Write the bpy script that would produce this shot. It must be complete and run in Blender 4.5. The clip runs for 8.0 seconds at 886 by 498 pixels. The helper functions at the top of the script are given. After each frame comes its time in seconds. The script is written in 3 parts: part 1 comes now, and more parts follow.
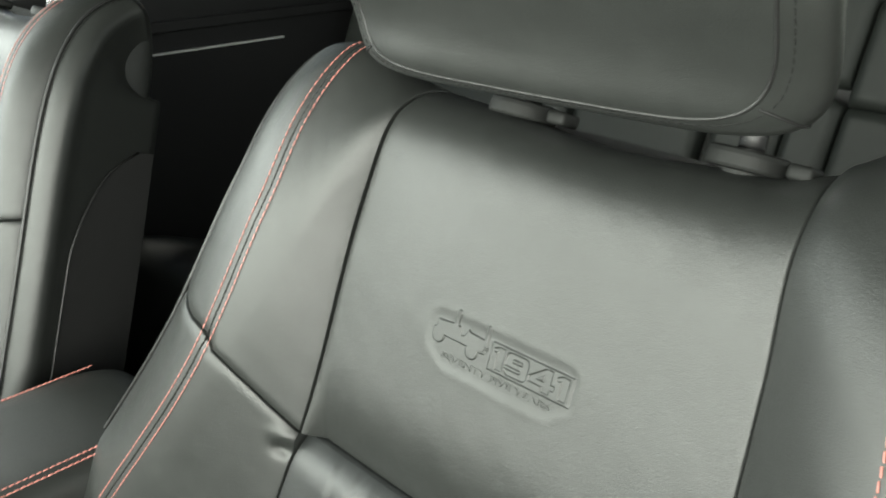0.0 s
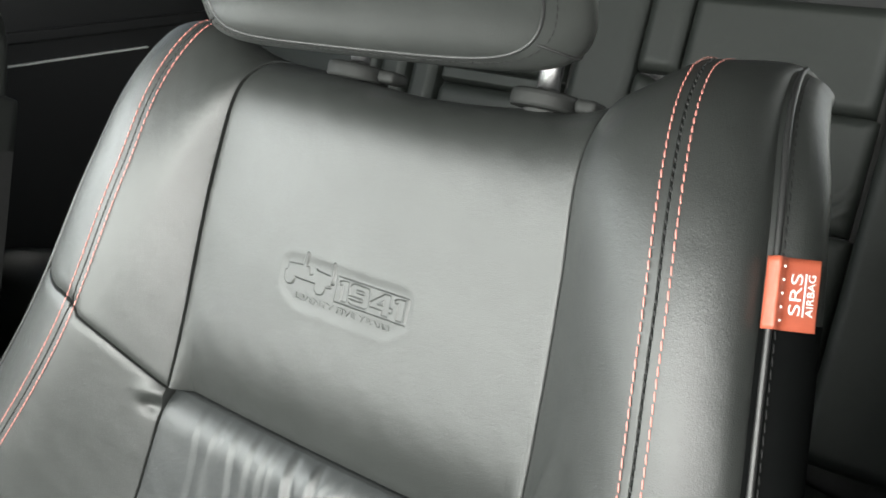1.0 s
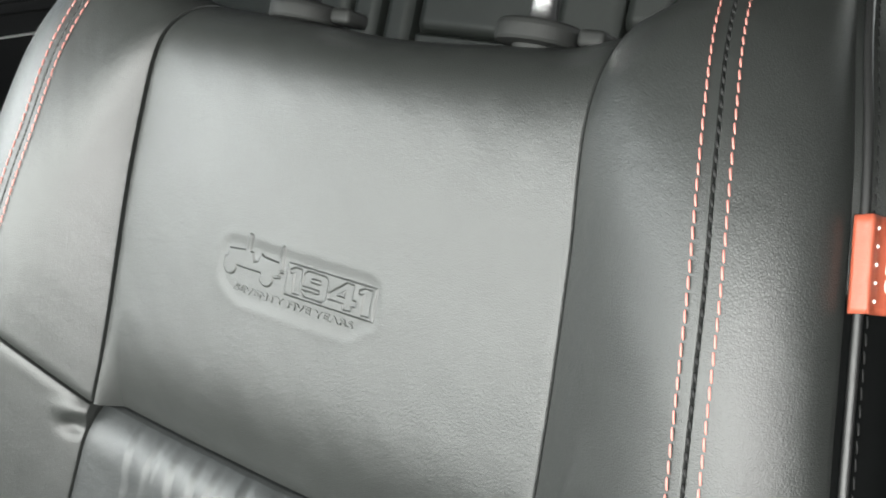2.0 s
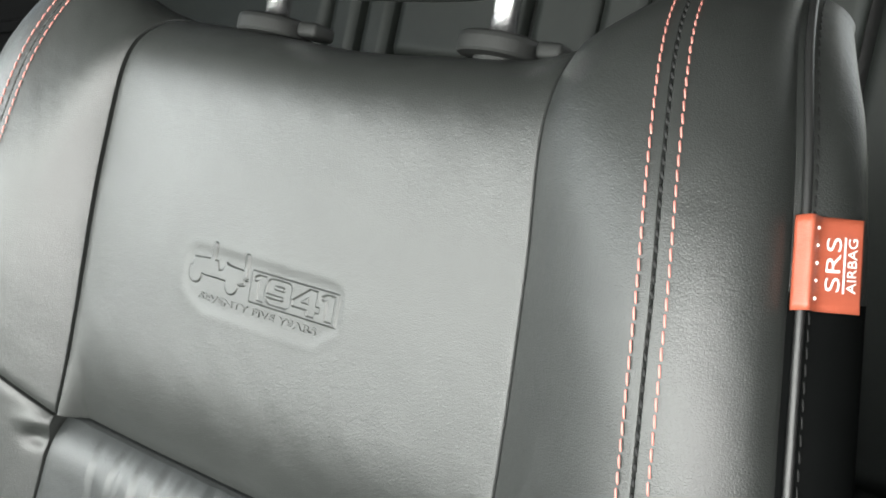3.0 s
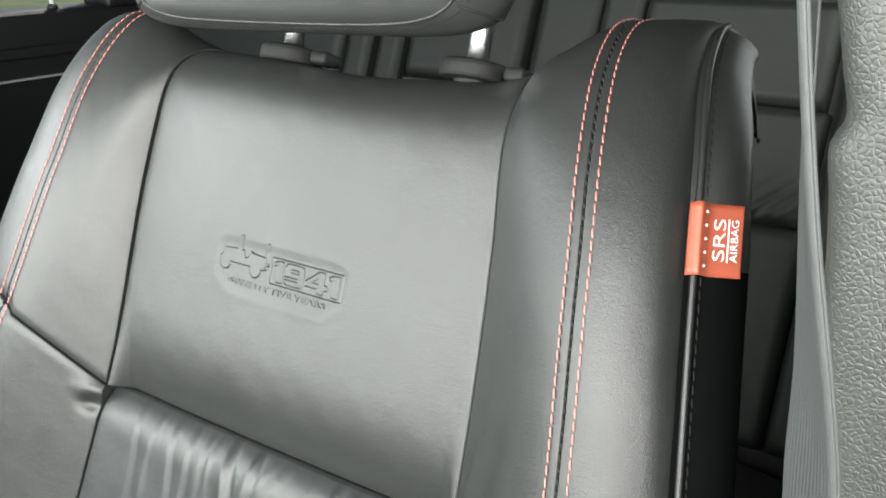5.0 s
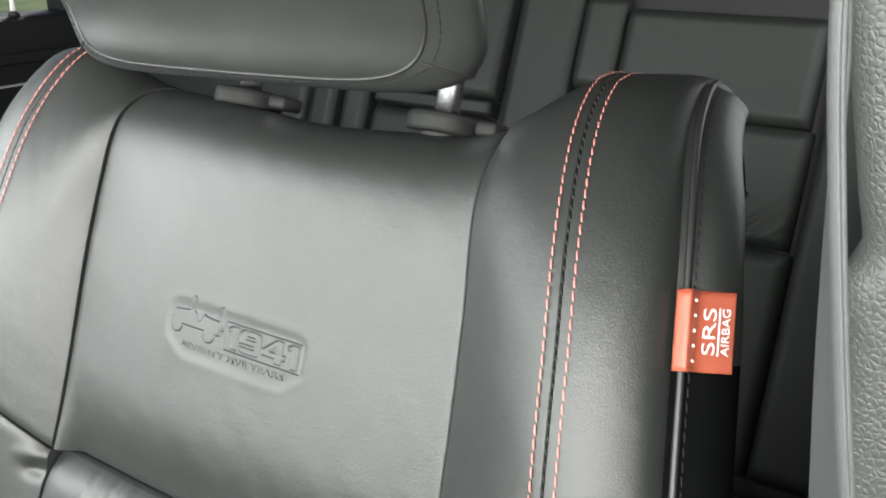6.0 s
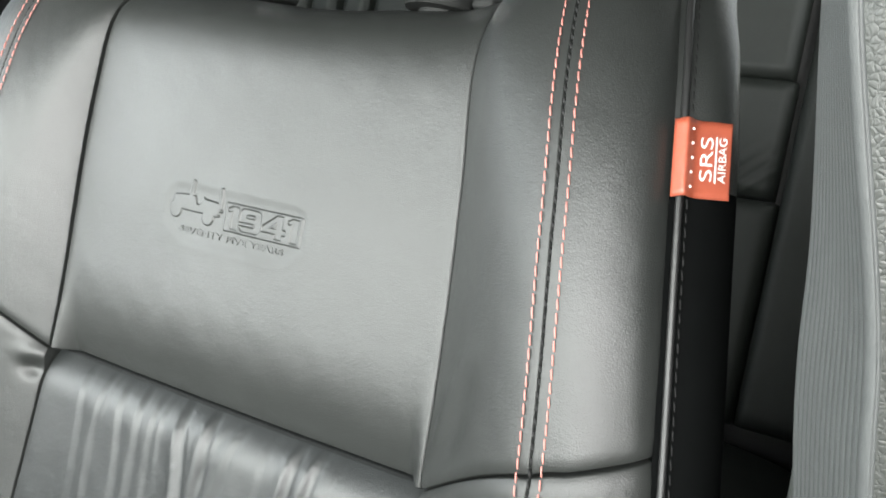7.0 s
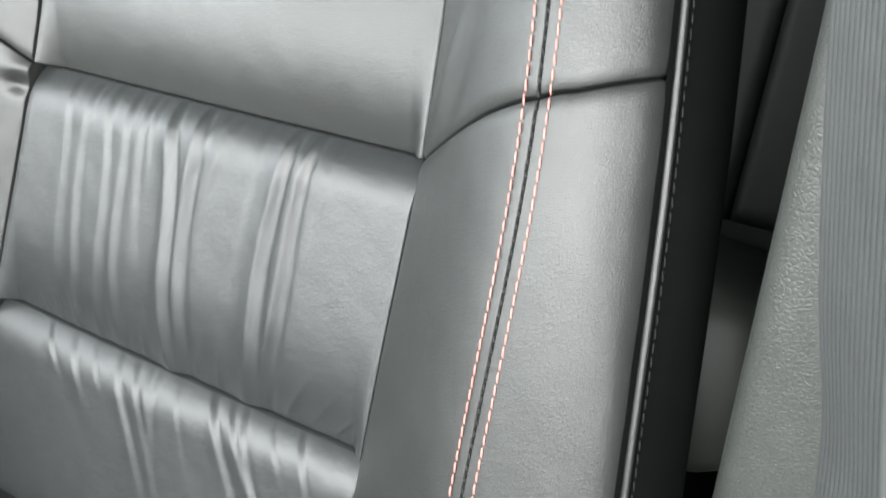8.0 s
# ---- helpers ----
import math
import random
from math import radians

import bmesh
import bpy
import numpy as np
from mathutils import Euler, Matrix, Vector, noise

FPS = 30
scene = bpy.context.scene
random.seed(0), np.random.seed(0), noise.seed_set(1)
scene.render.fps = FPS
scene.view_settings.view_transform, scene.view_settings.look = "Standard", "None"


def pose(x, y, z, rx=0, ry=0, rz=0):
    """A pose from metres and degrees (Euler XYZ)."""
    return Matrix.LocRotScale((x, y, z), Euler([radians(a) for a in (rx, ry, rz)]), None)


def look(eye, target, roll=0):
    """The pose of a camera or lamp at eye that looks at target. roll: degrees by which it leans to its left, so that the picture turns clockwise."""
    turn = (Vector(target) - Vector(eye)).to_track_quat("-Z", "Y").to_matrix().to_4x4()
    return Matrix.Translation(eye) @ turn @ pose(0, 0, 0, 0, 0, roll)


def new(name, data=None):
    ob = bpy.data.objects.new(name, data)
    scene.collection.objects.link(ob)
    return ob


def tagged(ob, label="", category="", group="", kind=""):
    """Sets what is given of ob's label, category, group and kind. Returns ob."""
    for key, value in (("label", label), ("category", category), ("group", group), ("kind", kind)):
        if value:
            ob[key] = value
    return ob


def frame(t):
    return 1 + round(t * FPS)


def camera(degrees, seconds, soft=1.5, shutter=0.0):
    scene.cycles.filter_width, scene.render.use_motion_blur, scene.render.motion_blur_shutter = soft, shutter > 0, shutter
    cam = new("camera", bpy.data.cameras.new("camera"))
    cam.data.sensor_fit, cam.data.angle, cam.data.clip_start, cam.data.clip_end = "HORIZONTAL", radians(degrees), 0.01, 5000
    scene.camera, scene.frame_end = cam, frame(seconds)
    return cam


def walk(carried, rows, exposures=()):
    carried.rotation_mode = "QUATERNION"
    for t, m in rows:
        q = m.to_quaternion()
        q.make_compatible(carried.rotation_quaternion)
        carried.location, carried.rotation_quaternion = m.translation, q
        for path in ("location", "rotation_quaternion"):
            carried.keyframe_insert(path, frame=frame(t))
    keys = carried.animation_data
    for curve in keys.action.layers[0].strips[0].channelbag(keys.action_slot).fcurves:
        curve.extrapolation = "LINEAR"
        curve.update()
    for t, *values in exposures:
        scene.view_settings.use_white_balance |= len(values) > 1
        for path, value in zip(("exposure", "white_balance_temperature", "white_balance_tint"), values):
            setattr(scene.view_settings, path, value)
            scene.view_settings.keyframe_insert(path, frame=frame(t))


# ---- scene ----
cam = camera(55.0, 8.0, 1.8, 0.2)
PATH = [
    (0, 0.2331, -0.3457, 1.4527, 65.84, -1.28, 43.07),
    (0.2, 0.2473, -0.3544, 1.4571, 67.01, -1.13, 40.63),
    (0.5, 0.2716, -0.3687, 1.4447, 67.97, -1.20, 37.54),
    (1, 0.2982, -0.3797, 1.4318, 67.45, -1.33, 34.99),
    (1.5, 0.2691, -0.3552, 1.4183, 67.37, -0.96, 33.83),
    (2, 0.2503, -0.3057, 1.3901, 66.48, -0.22, 33.03),
    (2.2, 0.2557, -0.2959, 1.3793, 67.41, -0.34, 33.34),
    (3.3, 0.2667, -0.3241, 1.3916, 68.53, -0.97, 31.37),
    (3.5, 0.2832, -0.3364, 1.4113, 68.81, -1.08, 31.70),
    (4, 0.3106, -0.3636, 1.4374, 68.96, -1.19, 31.92),
    (4.2, 0.3215, -0.3706, 1.4265, 68.85, -1.05, 32.05),
    (5.3, 0.3220, -0.3671, 1.4009, 69.48, -0.02, 33.23),
    (5.5, 0.3070, -0.3523, 1.4166, 69.56, -0.14, 33.22),
    (5.8, 0.2979, -0.3284, 1.4332, 68.99, -0.34, 32.41),
    (6, 0.3028, -0.3271, 1.4248, 68.87, -0.42, 31.72),
    (6.5, 0.3065, -0.3490, 1.4003, 68.56, -0.51, 30.77),
    (7, 0.3122, -0.3559, 1.3643, 69.05, -0.58, 30.65),
    (7.2, 0.3155, -0.3577, 1.3516, 68.09, -0.18, 30.81),
    (7.5, 0.3215, -0.3686, 1.3185, 64.73, -0.10, 30.13),
    (7.7, 0.3274, -0.3754, 1.2917, 62.98, -0.16, 29.99),
    (8, 0.3225, -0.3802, 1.2711, 60.34, -0.73, 30.21),
]
walk(cam, [(t, pose(*row)) for t, *row in PATH], [(0.0, -0.18, 6720, 5), (0.5, 0.05, 6680, 9), (1.0, 0.15, 6550, 11), (2.0, 0.12, 6500, 12), (4.0, 0.15, 6530, 11), (5.5, 0.08, 6530, 13), (6.5, 0.08, 6480, 12), (7.0, 0.10, 6450, 12), (7.5, 0.22, 6380, 13), (8.0, 0.30, 6360, 14)])

import functools

# ---- light ----
world = bpy.data.worlds.new("sky")
scene.world = world
world.use_nodes = True
wn = world.node_tree.nodes
sky = wn.new("ShaderNodeTexSky")
sky.sky_type, sky.sun_disc = "NISHITA", False
sky.sun_elevation, sky.sun_rotation = radians(47), radians(328)
world.node_tree.links.new(sky.outputs[0], wn["Background"].inputs[0])
wn["Background"].inputs[1].default_value = 0.08
sun = new("sun", bpy.data.lights.new("sun", "SUN"))
sun.data.energy, sun.data.angle, sun.data.color = 3.0, radians(8), (1.0, 0.97, 0.93)
sun.matrix_world = look((-2.5, 4.0, 6.0), (0, 0, 1))


def sky_opening(name, eye, target, w, h, watts, tint=(0.955, 1.0, 0.94)):
    la = new(name, bpy.data.lights.new(name, "AREA"))
    la.data.shape, la.data.size, la.data.size_y, la.data.energy = "RECTANGLE", w, h, watts
    la.data.color = tint
    la.matrix_world = look(eye, target)
    return la


sky_opening("windscreen_daylight", (-0.28, -1.08, 1.48), (-0.15, 0.0, 1.20), 1.66, 0.72, 55.0)
sky_opening("side_window_daylight", (-1.10, -0.52, 1.44), (0.0, -0.2, 1.22), 0.95, 0.46, 15.0, (0.93, 1.0, 0.98))
sky_opening("door_opening_daylight", (0.80, -0.95, 1.50), (0.12, 0.0, 1.20), 1.0, 0.80, 46.0, (0.98, 0.985, 0.94))
sky_opening("rear_window_daylight", (0.42, 0.52, 1.47), (-0.3, 0.35, 1.25), 0.75, 0.34, 1.5)


# ---- materials ----
def material(name, base, rough=0.5, metal=0.0, spec=0.5):
    m = bpy.data.materials.new(name)
    m.use_nodes = True
    b = m.node_tree.nodes["Principled BSDF"]
    b.inputs["Base Color"].default_value = (*base, 1)
    b.inputs["Roughness"].default_value = rough
    b.inputs["Metallic"].default_value = metal
    b.inputs["Specular IOR Level"].default_value = spec
    return m


def node(m, kind, **inputs):
    n = m.node_tree.nodes.new(kind)
    for k, v in inputs.items():
        n.inputs[k.replace("_", " ")].default_value = v
    return n


def wire(m, a, b):
    m.node_tree.links.new(a, b)


def ramp(m, src, stops):
    r = m.node_tree.nodes.new("ShaderNodeValToRGB")
    el = r.color_ramp.elements
    while len(el) < len(stops):
        el.new(0.5)
    for e, (p, c) in zip(el, stops):
        e.position, e.color = p, (*c, 1)
    wire(m, src, r.inputs[0])
    return r.outputs[0]


def grey(v):
    return (v, v, v)


def grained(name, base, rough, cell=0.0011, grain=0.25, depth=0.00025, wear=0.06, tint=(1, 1, 1), lumps=0.25):
    """Leather or grained plastic: a cell relief, fine creases, and slow changes of gloss."""
    m = material(name, base, rough)
    b = m.node_tree.nodes["Principled BSDF"]
    tc = node(m, "ShaderNodeTexCoord")
    big = node(m, "ShaderNodeTexNoise", Scale=9.0, Detail=3.0, Roughness=0.6)
    mid = node(m, "ShaderNodeTexNoise", Scale=70.0, Detail=4.0, Roughness=0.65)
    warp = node(m, "ShaderNodeTexNoise", Scale=0.5 / cell, Detail=2.0)
    vor = node(m, "ShaderNodeTexVoronoi", Scale=1.0 / cell)
    vor.feature = "DISTANCE_TO_EDGE"
    mix = node(m, "ShaderNodeMixRGB", Fac=cell * 0.9)
    mix.blend_type = "ADD"
    for n in (big, mid, warp):
        wire(m, tc.outputs["Object"], n.inputs["Vector"])
    wire(m, tc.outputs["Object"], mix.inputs[1])
    wire(m, warp.outputs["Color"], mix.inputs[2])
    wire(m, mix.outputs[0], vor.inputs["Vector"])
    crease = ramp(m, vor.outputs["Distance"], [(0.0, grey(0)), (0.22, grey(0.8)), (0.6, grey(1))])
    bump = node(m, "ShaderNodeBump", Strength=grain, Distance=depth)
    wire(m, crease, bump.inputs["Height"])
    bump2 = node(m, "ShaderNodeBump", Strength=lumps, Distance=0.0012)
    wire(m, mid.outputs["Fac"], bump2.inputs["Height"])
    wire(m, bump.outputs[0], bump2.inputs["Normal"])
    wire(m, bump2.outputs[0], b.inputs["Normal"])
    r = ramp(m, big.outputs["Fac"], [(0.3, grey(rough * (1 - wear))), (0.7, grey(rough * (1 + wear)))])
    wire(m, r, b.inputs["Roughness"])
    lo = tuple(c * 0.9 for c in base)
    hi = tuple(c * 1.1 * k for c, k in zip(base, tint))
    wire(m, ramp(m, mid.outputs["Fac"], [(0.3, lo), (0.7, hi)]), b.inputs["Base Color"])
    return m


LEATHER = grained("black_leather", (0.0150, 0.0162, 0.0153), 0.40, grain=0.27, wear=0.11, lumps=0.23)
# near-black, sheenless stand-in for the leather: shade put into the lower side's colour
SHADED_SIDE = grained("shaded_side", (0.0022, 0.0024, 0.0024), 0.7, grain=0.1)
SHADED_SIDE.node_tree.nodes["Principled BSDF"].inputs["IOR"].default_value = 1.06
LEATHER_SOFT = grained("soft_black_leather", (0.0155, 0.017, 0.0172), 0.38, grain=0.25, lumps=0.34)
LEATHER_REAR = grained("rear_leather", (0.014, 0.0165, 0.014), 0.58)
PIPING = grained("piping_leather", (0.011, 0.011, 0.011), 0.46, grain=0.1)
BLACK_PLASTIC = grained("black_plastic", (0.018, 0.018, 0.018), 0.5, cell=0.0008, grain=0.3)
SLEEVE = grained("sleeve_plastic", (0.009, 0.0095, 0.009), 0.6, cell=0.0008, grain=0.1)
SLEEVE.node_tree.nodes["Principled BSDF"].inputs["Specular IOR Level"].default_value = 0.2
PILLAR = grained("pillar_plastic", (0.031, 0.0335, 0.031), 0.45, cell=0.0019, grain=0.34, depth=0.0006)
DOOR_PLASTIC = grained("door_plastic", (0.008, 0.008, 0.0085), 0.5, cell=0.001, grain=0.3)
CARPET = grained("carpet", (0.007, 0.007, 0.0075), 0.95, cell=0.002, grain=0.8, depth=0.001)
HEADLINER = grained("headliner_cloth", (0.05, 0.05, 0.05), 0.95, cell=0.001)
CHROME = material("chrome", (0.88, 0.88, 0.89), 0.27, 1.0)
BRIGHT_TRIM = material("bright_trim", (0.75, 0.76, 0.75), 0.35, 0.5)
RED_THREAD = material("red_thread", (0.40, 0.155, 0.13), 0.5)
BLACK_THREAD = material("black_thread", (0.006, 0.006, 0.006), 0.7, 0.0, 0.3)
TAG_RED = grained("tag_red", (0.29, 0.064, 0.034), 0.38, cell=0.0006, grain=0.2, tint=(1.0, 1.0, 1.0))
WHITE_PRINT = material("white_print", (0.80, 0.78, 0.75), 0.5)
WEBBING = grained("webbing", (0.037, 0.040, 0.040), 0.55, cell=0.0005, grain=0.3, depth=0.0002)
GLASS = material("window_glass", (1, 1, 1), 0.0)
gb = GLASS.node_tree.nodes["Principled BSDF"]
gb.inputs["Transmission Weight"].default_value, gb.inputs["IOR"].default_value = 1.0, 1.45
GRASS = material("grass_ground", (0.10, 0.16, 0.04), 0.9)
gt = node(GRASS, "ShaderNodeTexCoord")
gn = node(GRASS, "ShaderNodeTexNoise", Scale=1.2, Detail=6.0, Roughness=0.7)
wire(GRASS, gt.outputs["Object"], gn.inputs["Vector"])
wire(GRASS, ramp(GRASS, gn.outputs["Fac"], [(0.3, (0.05, 0.10, 0.02)), (0.55, (0.14, 0.20, 0.06)), (0.7, (0.22, 0.15, 0.10))]), GRASS.node_tree.nodes["Principled BSDF"].inputs["Base Color"])


# ---- helpers ----
def part(name, shape, mat, parent=None, label="", smoothed=True):
    """Links a bmesh or a mesh as one object under a thing or a part."""
    if isinstance(shape, bmesh.types.BMesh):
        me = bpy.data.meshes.new(name)
        shape.normal_update()
        shape.to_mesh(me)
        shape.free()
    else:
        me = shape
        me.name = name
    me.materials.append(mat)
    if smoothed:
        me.polygons.foreach_set("use_smooth", [True] * len(me.polygons))
    ob = new(name, me)
    if parent is not None:
        ob.parent = parent
    if label:
        tagged(ob, label)
    return ob


def thing(name, m, label, category, group="", kind=""):
    ob = new(name)
    ob.matrix_world = m
    return tagged(ob, label, category, group, kind)


def sheet(P, closed=False, flip=False, keep=None):
    """A mesh from a grid of points (n, k, 3). closed: joined round in its first direction. keep: which points' quads to keep."""
    n, k = P.shape[:2]
    idx = np.arange(n * k).reshape(n, k)
    a = np.vstack([idx, idx[:1]]) if closed else idx
    q = np.stack([a[:-1, :-1], a[1:, :-1], a[1:, 1:], a[:-1, 1:]], -1).reshape(-1, 4)
    P = P.reshape(-1, 3)
    if keep is not None:
        q = q[keep.reshape(-1)[q[:, 0]]]
        used, q = np.unique(q, return_inverse=True)
        P, q = P[used], q.reshape(-1, 4)
    if flip:
        q = q[:, ::-1]
    me = bpy.data.meshes.new("sheet")
    me.from_pydata(P.tolist(), [], q.tolist())
    me.update()
    return me


def grid(fn, n, k, closed=False, flip=False):
    """A sheet of n by k quads from fn(a, b), with a and b from 0 to 1."""
    cols = n if closed else n + 1
    return sheet(np.array([[fn(i / n, j / k) for j in range(k + 1)] for i in range(cols)], float), closed, flip)


def box(size, centre=(0, 0, 0), bevel=0.01, seg=3):
    b = bmesh.new()
    bmesh.ops.create_cube(b, size=1.0)
    bmesh.ops.scale(b, vec=size, verts=b.verts)
    if bevel:
        bmesh.ops.bevel(b, geom=b.edges[:], offset=min(bevel, min(size) * 0.49), segments=seg, profile=0.5, affect="EDGES")
    bmesh.ops.translate(b, vec=centre, verts=b.verts)
    return b


def cushion(size, centre, power=4.0, n=28):
    """A padded block: a box with softly rounded sides."""
    f = lambda v: math.copysign(abs(v) ** (2 / power), v)

    def at(a, b):
        th, ph = 2 * math.pi * a, math.pi * (b - 0.5)
        return (centre[0] + size[0] / 2 * f(math.cos(ph)) * f(math.cos(th)), centre[1] + size[1] / 2 * f(math.cos(ph)) * f(math.sin(th)), centre[2] + size[2] / 2 * f(math.sin(ph)))
    return grid(at, 2 * n, n, True)


def tube(points, radius, sides=8):
    """A round cord along points."""
    bm, rings = bmesh.new(), []
    for i, p in enumerate(points):
        t = (points[min(i + 1, len(points) - 1)] - points[max(i - 1, 0)]).normalized()
        s = t.cross(Vector((0.3, 0.2, 1)) if abs(t.z) < 0.9 else Vector((1, 0.2, 0))).normalized()
        o = t.cross(s)
        rings.append([bm.verts.new(p + radius * (math.cos(a) * s + math.sin(a) * o)) for a in (2 * math.pi * k / sides for k in range(sides))])
    for r, q in zip(rings[:-1], rings[1:]):
        for k in range(sides):
            bm.faces.new((r[k], r[(k + 1) % sides], q[(k + 1) % sides], q[k]))
    bm.faces.new(rings[0][::-1]), bm.faces.new(rings[-1])
    bmesh.ops.recalc_face_normals(bm, faces=bm.faces)
    return bm


def smooth(t):
    t = np.clip(t, 0.0, 1.0)
    return t * t * (3 - 2 * t)


def lerp(a, b, t):
    return a + (b - a) * t


def along(x, xs, ys):
    """A smooth curve through the values ys at xs, straight beyond its ends."""
    x, xs, ys = np.asarray(x, float), np.asarray(xs, float), np.asarray(ys, float)
    sl = np.empty_like(ys)
    sl[1:-1] = (ys[2:] - ys[:-2]) / (xs[2:] - xs[:-2])
    sl[0], sl[-1] = (ys[1] - ys[0]) / (xs[1] - xs[0]), (ys[-1] - ys[-2]) / (xs[-1] - xs[-2])
    i = np.clip(np.searchsorted(xs, x) - 1, 0, len(xs) - 2)
    d = xs[i + 1] - xs[i]
    t = np.clip((x - xs[i]) / d, 0, 1)
    mid = (2 * t**3 - 3 * t**2 + 1) * ys[i] + (t**3 - 2 * t**2 + t) * d * sl[i] + (3 * t**2 - 2 * t**3) * ys[i + 1] + (t**3 - t**2) * d * sl[i + 1]
    return mid + np.minimum(x - xs[0], 0) * sl[0] + np.maximum(x - xs[-1], 0) * sl[-1]


def lettering(text, wide, tall, thick, origin, ex, ey, ez, mat, parent, name, label, bold=0.0):
    """Text fitted to a width and height, centred on origin, as thin raised letters."""
    cu = bpy.data.curves.new(name, "FONT")
    cu.body, cu.extrude, cu.offset, cu.bevel_depth, cu.bevel_resolution = text, 0.08, bold, 0.015, 1
    tmp = new(name, cu)
    bpy.context.view_layer.update()
    me = bpy.data.meshes.new_from_object(tmp.evaluated_get(bpy.context.evaluated_depsgraph_get()))
    bpy.data.objects.remove(tmp)
    me.materials.clear()
    co = np.array([v.co[:] for v in me.vertices])
    lo, hi = co.min(0), co.max(0)
    q = (co - (lo + hi) / 2) / (hi - lo) * (wide, tall, thick)
    q = np.array(origin) + q[:, :1] * np.array(ex) + q[:, 1:2] * np.array(ey) + q[:, 2:] * np.array(ez)
    for v, p in zip(me.vertices, q):
        v.co = p
    return part(name, me, mat, parent, label, False)


# ---- front seats: x across, y up along the backrest, z out of it ----
HEIGHTS = (-0.32, -0.18, -0.06, 0.0, 0.05)
# rail of the cover: u and swell at the five heights, start of the top's curl, its rise, its depth
RAILS = {
    -3: ((-0.368, -0.299, -0.270, -0.266, -0.260), (0.008, 0.008, 0.008, 0.008, 0.008), -0.17, 0.220, 0.07),
    -2: ((-0.2878, -0.2197, -0.1942, -0.1912, -0.1853), (0.0411, 0.0401, 0.0406, 0.0420, 0.0435), -0.172, 0.228, 0.065),
    -1: ((-0.1605, -0.1436, -0.1400, -0.1339, -0.1313), (-0.0013, -0.0007, 0.0009, 0.0024, 0.0033), -0.003, 0.042, 0.050),
    0: ((-0.016, -0.007, -0.009, -0.010, -0.010), (0.003, 0.003, 0.004, 0.004, 0.004), -0.006, 0.042, 0.036),
    1: ((0.1291, 0.1312, 0.1249, 0.1185, 0.1168), (0.0011, 0.0003, 0.0006, 0.0013, 0.0023), -0.010, 0.059, 0.047),
    2: ((0.2042, 0.2027, 0.1901, 0.1792, 0.1663), (0.0474, 0.0478, 0.0482, 0.0483, 0.0482), -0.074, 0.154, 0.115),
    3: ((0.2654, 0.2496, 0.2321, 0.2217, 0.2090), (0.0308, 0.0282, 0.0265, 0.0283, 0.0325), -0.078, 0.162, 0.115),
}
CURL = 2.3


@functools.lru_cache(None)
def rail(c):
    """The cover's numbers at c, between the rails."""
    i = max(-3, min(2, math.floor(c)))
    t = c - i
    a, b = RAILS[i], RAILS[i + 1]
    us = tuple(lerp(p, q, t) for p, q in zip(a[0], b[0]))
    r = max(0.0, min(1.0, t))
    s = {1: 1 - (1 - r) ** 1.5, -2: r**1.5, 2: r**2.5, -3: 1 - (1 - r) ** 2.2, 0: r * r, -1: 1 - (1 - r) ** 2}[i]
    e = float(smooth(t))
    hollow = (0.006 + 0.007 * max(-0.6, min(1.0, c))) * float(smooth((1.15 - abs(c)) / 0.4))
    return us, tuple(lerp(p, q, s) for p, q in zip(a[1], b[1])), lerp(a[2], b[2], e), lerp(a[3], b[3], e) - hollow, lerp(a[4], b[4], e)


def over(c, h):
    """Points of the seat's cover: c across it, h up along it and over its top."""
    us, swell, v0, rv, rw = rail(round(c, 6))
    h = np.asarray(h, float)
    th = np.maximum(h - v0, 0) / ((rv + rw) / 2)
    v = np.minimum(h, v0) + rv * np.sin(th)
    t = (h - v0) / ((rv + rw) / 2)
    soft = np.where(np.abs(t) < 0.6, (np.clip(t, -0.6, 0.6) + 0.6) ** 2 / 2.4, th)
    q = np.minimum(h, v0) + rv * np.sin(np.minimum(th, 1.2))
    w = along(np.clip(q, HEIGHTS[0], HEIGHTS[-1]), HEIGHTS, swell) - rw * (1 - np.cos(soft))
    u = along(q, HEIGHTS, us)
    return np.stack([u, v, w], -1)


def height_at(c, v):
    """The way along the cover at which it stands at the height v."""
    us, swell, v0, rv, rw = rail(c)
    return v if v <= v0 else v0 + math.asin(min(1.0, (v - v0) / rv)) * (rv + rw) / 2


def top_of(c):
    us, swell, v0, rv, rw = rail(c)
    return v0 + (rv + rw) / 2 * CURL


def normals(c, h, e=0.004):
    n = np.cross(over(c + 0.02, h) - over(c - 0.02, h), over(c, h + e) - over(c, h - e))
    return n / np.linalg.norm(n, axis=-1, keepdims=True)


def seam_b(c):
    """The height of the seam that crosses the backrest."""
    u = max(0.0, abs(c) - 1)
    return -0.2015 + 0.0420 * math.sin(min(1.0, u / 1.3) * math.pi / 2) + 0.010 * max(0, u - 1.3) + 0.007 * max(0, c - 2)


SEAM_LOW = -0.358
BOTTOM = -0.56


def spread(n, dense=()):
    """Steps from 0 to 1, closer together at both ends; dense: (from, to, count) for a finer stretch."""
    t = np.linspace(0, 1, n + 1)
    t = t - 0.82 * np.sin(2 * math.pi * t) / (2 * math.pi)
    if dense:
        t = np.r_[t[(t < dense[0] - 0.002) | (t > dense[1] + 0.002)], np.linspace(*dense)]
    return np.sort(t)


